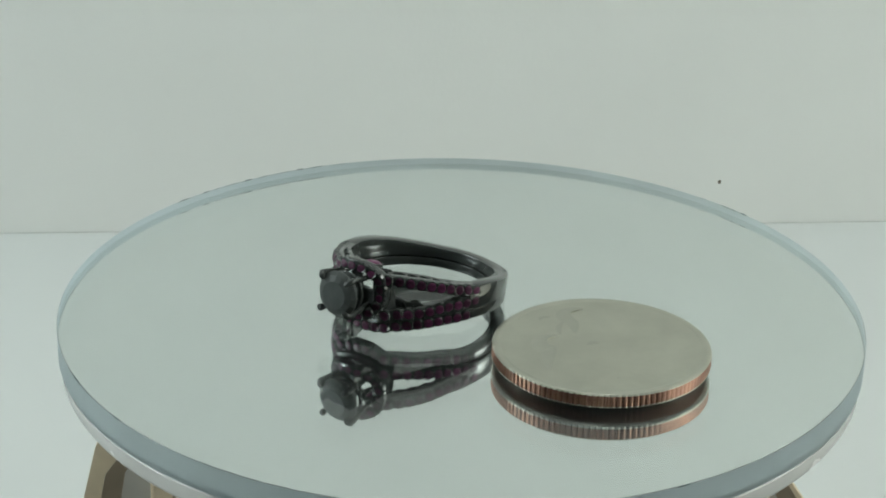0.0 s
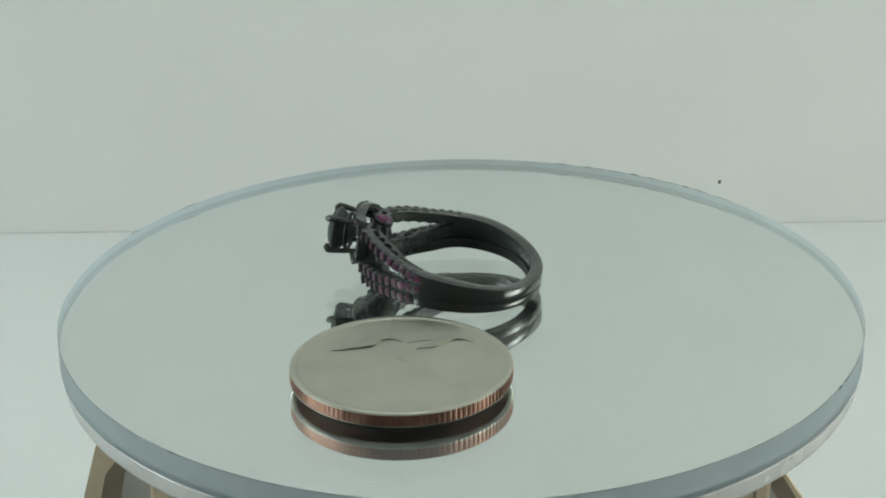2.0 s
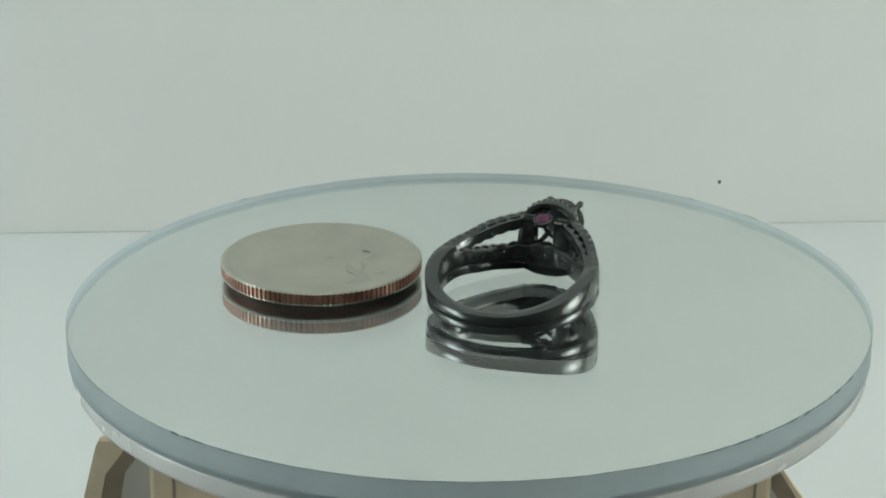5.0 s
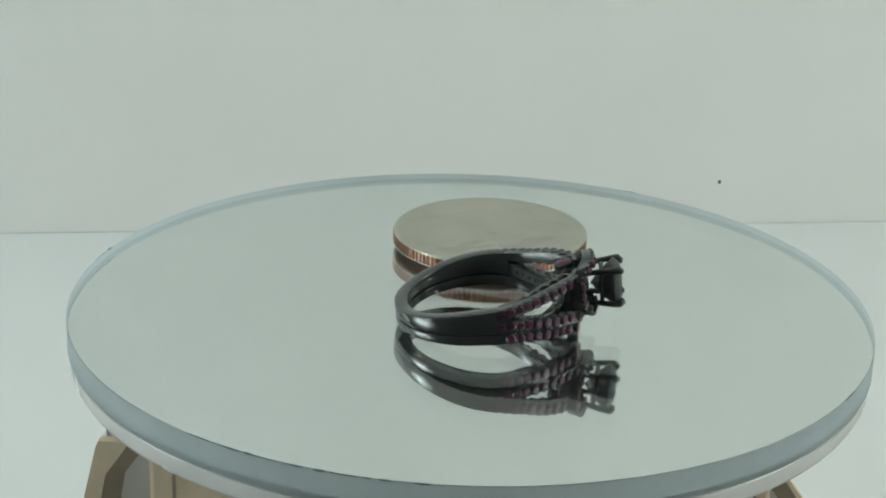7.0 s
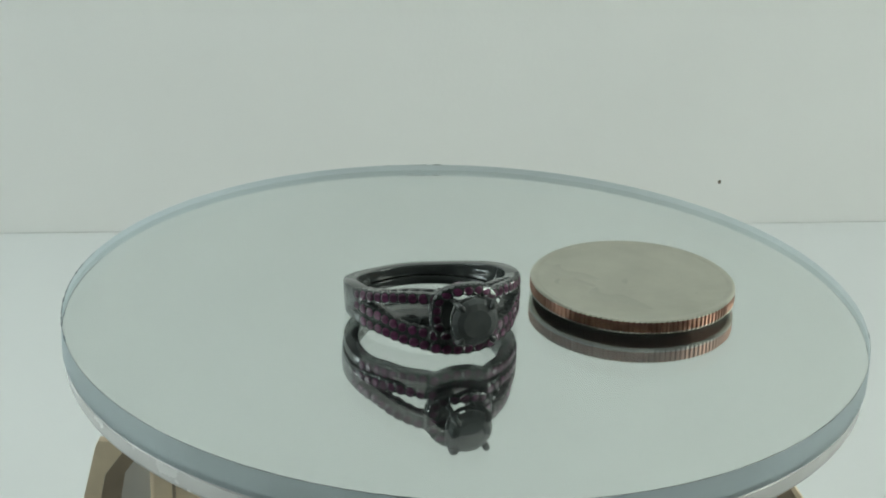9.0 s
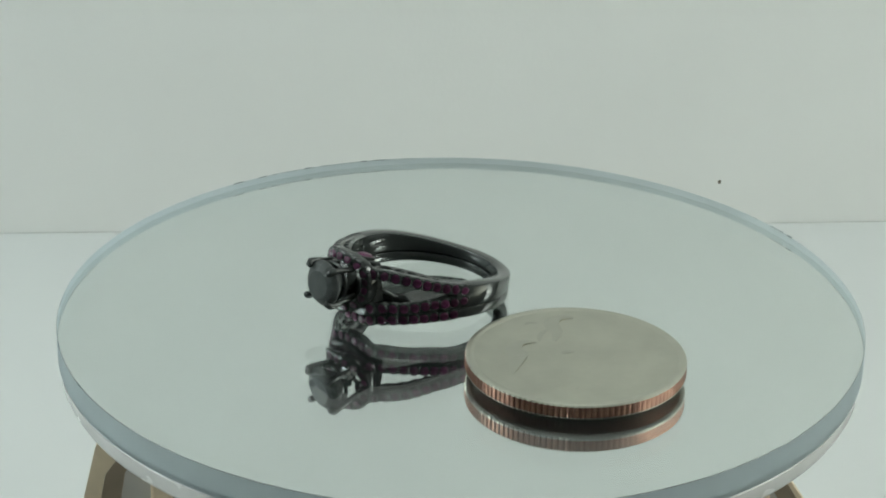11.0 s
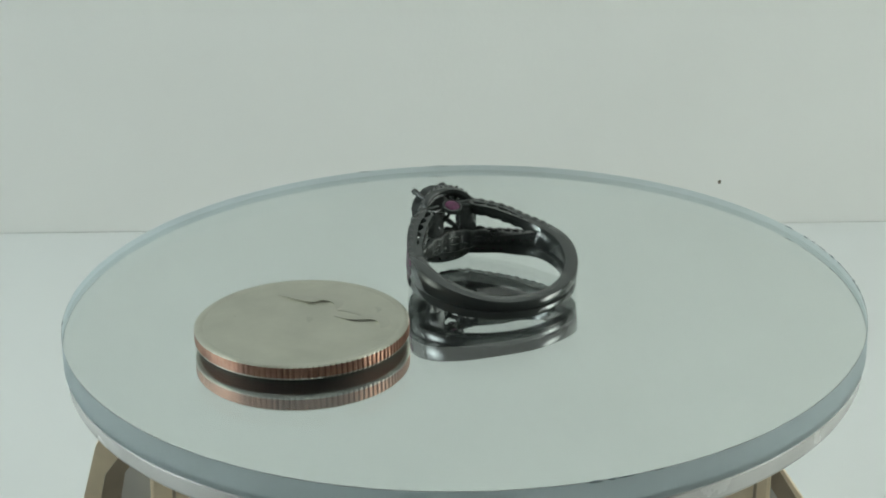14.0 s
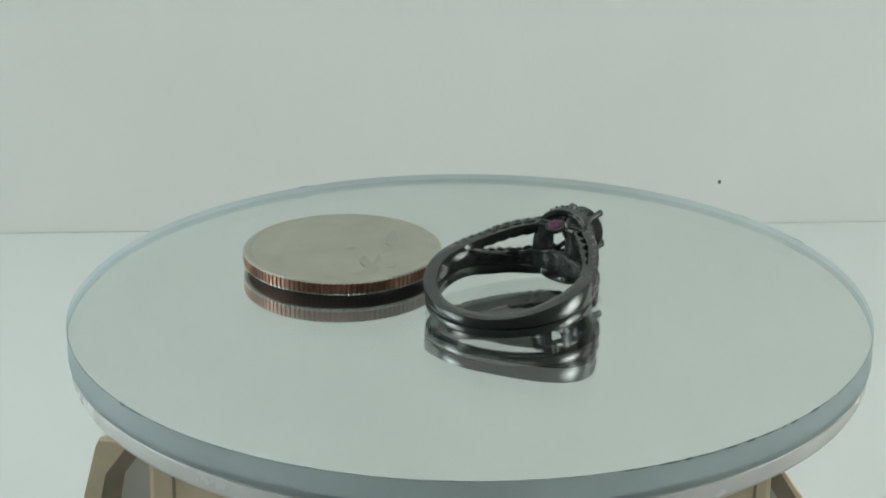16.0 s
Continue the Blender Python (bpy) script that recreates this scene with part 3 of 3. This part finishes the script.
        for i in range(40):
            phi = 66 - 60 * i / 39
            pts.append((8.95 * math.cos(radians(phi)), side * 8.95 * math.sin(radians(phi)), 1.75 - 1.5 * smoothstep(0, 39, i) + 0.10 * math.sin(i * 0.9)))
        rod(bm, pts, 0.26, 6)
        part("gallery_rail", bm, M_CAST, th, smooth=60)
        for phi, w, rad in ((22, 1.5, 0.7), (33, 1.55, 0.5)):
            bm = bmesh.new()
            c, s = math.cos(radians(phi)), side * math.sin(radians(phi))
            along, tilt = Vector((-s, c, 0)), Vector((0.5 * c, 0.5 * s, 0.87))
            pts = [Vector((c, s, 0)) * (arm_r(phi) - 1.75) + Vector((0, 0, w)) + along * rad * math.cos(q) + tilt * rad * 0.8 * math.sin(q)
                   for q in [2 * math.pi * j / 20 for j in range(20)]]
            rod(bm, pts, 0.2, 6, closed=True)
            part("scroll", bm, M_CAST, th, smooth=60)
    # halo frame: a rounded square whose sides sweep back
    def halo_u(v):
        return HALO_U - 1.4 * (abs(v) / 3.4) ** 2

    n = 72
    bm = bmesh.new()
    secs = []
    for i in range(n):
        a = 2 * math.pi * i / n
        v, w = halo_point(a)
        l = math.hypot(v, w)
        dv, dw = v / l, w / l
        q = []
        for cr, cu, a0, rad in ((0.36, 0.26, 0, 0.2), (-0.36, 0.26, 90, 0.2), (-0.36, -0.28, 180, 0.2), (0.05, -0.75, 225, 0.1), (0.38, -0.75, 270, 0.16)):
            for k in range(3):
                b = radians(a0 + 45 * k)
                rr, uu = cr + rad * math.cos(b), cu + rad * math.sin(b)
                q.append((halo_u(v) + uu, HEAD_V + v + dv * rr, HEAD_W + w + dw * rr))
        secs.append(q)
    loft(bm, secs, closed=True)
    halo = part("halo_frame", bm, M_BLACK, th, smooth=40)
    for i in range(18):
        a = 2 * math.pi * (i + 0.5) / 18
        v, w = halo_point(a)
        v2, w2 = halo_point(a + 0.02)
        set_gem(halo, (halo_u(v) + 0.45, HEAD_V + v, HEAD_W + w), (1, 0.45 * v / 3.5, 0.35 * w / 3.5), (0, v2 - v, w2 - w), 1.06)
        l = math.hypot(v, w)
        for d in (0.0, 0.175):
            hv, hw = halo_point(a + d)
            b = part("bead", BEAD, None, halo)
            b.matrix_local = Matrix.Translation(Vector((halo_u(hv) + 0.2, HEAD_V + hv * (1 + 0.5 / l), HEAD_W + hw * (1 + 0.5 / l))) * S) @ Matrix.Scale(1.5, 4)
    # side walls of the head, from the halo back to the arms
    for k in (-1, 1):
        bm = bmesh.new()
        rod(bm, [(halo_u(3.2) - 0.3, HEAD_V + k * 3.1, HEAD_W - 2.4), (10.2, HEAD_V + k * 2.9, HEAD_W - 2.0), (9.3, HEAD_V + k * 2.5, HEAD_W - 1.5)], [0.45, 0.5, 0.45], 8)
        part("shoulder_strut", bm, M_CAST, th, smooth=60)
    # basket: prongs, a collar, and cheeks down to the finger hole
    for v, w in ((-1, -1), (-1, 1), (1, -1), (1, 1)):
        bm = bmesh.new()
        pts = [(11.6, v * 1.6, w * 1.65), (12.4, v * 1.66, w * 1.72), (13.5, v * 1.8, w * 1.88),
               (15.0, v * 2.0, w * 2.06), (15.62, v * 2.0, w * 2.06), (15.92, v * 1.78, w * 1.84), (15.92, v * 1.52, w * 1.58)]
        rod(bm, [(a, HEAD_V + b, HEAD_W + c) for a, b, c in pts], [0.30, 0.32, 0.34, 0.36, 0.42, 0.40, 0.24], 8)
        part("prong", bm, M_CAST, th, smooth=60)
    bm = bmesh.new()
    rod(bm, [(13.7, HEAD_V + 2.15 * math.cos(2 * math.pi * i / 32), HEAD_W + 2.15 * math.sin(2 * math.pi * i / 32)) for i in range(32)], 0.24, 8, closed=True)
    part("collar", bm, M_CAST, th, smooth=60)
    for k in (-1, 1):
        bm = bmesh.new()
        secs = []
        for w, v0, v1, u0 in ((1.0, 1.45, 3.5, 9.05), (1.9, 1.36, 3.45, 9.15), (2.9, 1.32, 3.35, 9.3), (3.9, 1.36, 3.2, 9.45), (4.75, 1.5, 2.9, 9.6)):
            secs.append([(u0, k * v0, w), (u0 + 0.12, k * (v0 - 0.14), w), (u0 + 1.5, k * (v0 - 0.05), w), (u0 + 1.7, k * (v1 - 0.15), w), (u0 + 0.2, k * v1, w), (u0, k * (v1 - 0.2), w)])
        loft(bm, secs)
        part("cheek", bm, M_CAST, th, smooth=50)
    # pierced inner wall under the head
    bm = bmesh.new()
    secs = []
    for i in range(29):
        phi = -42 + 3 * i
        f = abs(phi) / 42
        secs.append(arc_section(phi, 8.75 + 0.1 * math.sin(i * 1.9), 9.5, -0.55 + 0.75 * f, 2.35 - 0.75 * f + 0.12 * math.sin(i * 1.3), 0.2))
    loft(bm, secs)
    part("gallery_wall", bm, M_CAST, th, smooth=50)
    for phi, wide, tall in ((-33, 0.55, 0.3), (-21, 0.8, 0.36), (0, 1.1, 0.5), (20, 0.85, 0.34), (32, 0.5, 0.32)):
        c, q = math.cos(radians(phi)), math.sin(radians(phi))
        bm = bmesh.new()
        rod(bm, [(8.76 * c - wide * math.cos(a) * q, 8.76 * q + wide * math.cos(a) * c, 1.0 - 0.2 * abs(phi) / 34 + tall * math.sin(a))
                 for a in [2 * math.pi * j / 18 for j in range(18)]], 0.12, 6, closed=True)
        part("scroll", bm, M_CAST, th, smooth=60)
    # small bezel with a ruby in the upper flank of the head
    bm = bmesh.new()
    ctr = Vector((9.5, 0.05, HEAD_W + 2.4))
    ax = Vector((-0.22, 0, 1)).normalized()
    e1 = Vector((0, 1, 0))
    e2 = ax.cross(e1)
    secs = []
    for i in range(28):
        a = 2 * math.pi * i / 28
        d = e1 * math.cos(a) + e2 * math.sin(a)
        secs.append([ctr + d * 0.98 + ax * 0.12, ctr + d * 1.16 + ax * 0.08, ctr + d * 1.18 - ax * 0.42, ctr + d * 0.9 - ax * 0.42])
    loft(bm, secs, closed=True)
    bezel = part("bezel", bm, M_CAST, th, smooth=40)
    set_gem(bezel, ctr + ax * 0.10, ax, e1, 1.8, beads=False)
    bm = bmesh.new()
    rod(bm, [ctr + Vector((0, -2.6, -0.35)), ctr + Vector((0.2, -1.2, -0.4)), ctr + Vector((1.2, 0, -0.3)), ctr + Vector((0.2, 1.2, -0.4)), ctr + Vector((0, 2.6, -0.35))], 0.28, 6)
    part("flank_wire", bm, M_CAST, th, smooth=60)
    # the round black stone
    prof = [(0, 15.98), (1.6, 15.98), (2.25, 15.66), (2.66, 15.2), (2.66, 15.0), (1.4, 13.5), (0, 12.4)]
    bm = lathe([(r, z) for r, z in prof], 16)
    bmesh.ops.rotate(bm, matrix=Matrix.Rotation(radians(90), 3, "Y"), verts=bm.verts)
    bmesh.ops.translate(bm, vec=(0, HEAD_V, HEAD_W), verts=bm.verts)
    part("centre_stone", bm, M_STONE, th, "round faceted black stone")
    return th


GEM = gem_mesh()
BEAD = bead_mesh()
CUP = setting_mesh()
place()
stand()
disc_thing = mirror_disc()
coin_thing = coin()
band_thing = wedding_band()
ring_thing = engagement_ring()


# ---- what turns ----
def motions():
    times = [i * 0.2 for i in range(81)]
    ring_at = ring_pose()
    coin_at = mm(COIN_X, COIN_Y, 0)
    walk(disc_thing, [(t, turned(t)) for t in times])
    walk(coin_thing, [(t, turned(t) @ coin_at) for t in times])
    walk(band_thing, [(t, turned(t) @ ring_at) for t in times])
    walk(ring_thing, [(t, turned(t) @ ring_at) for t in times])


motions()
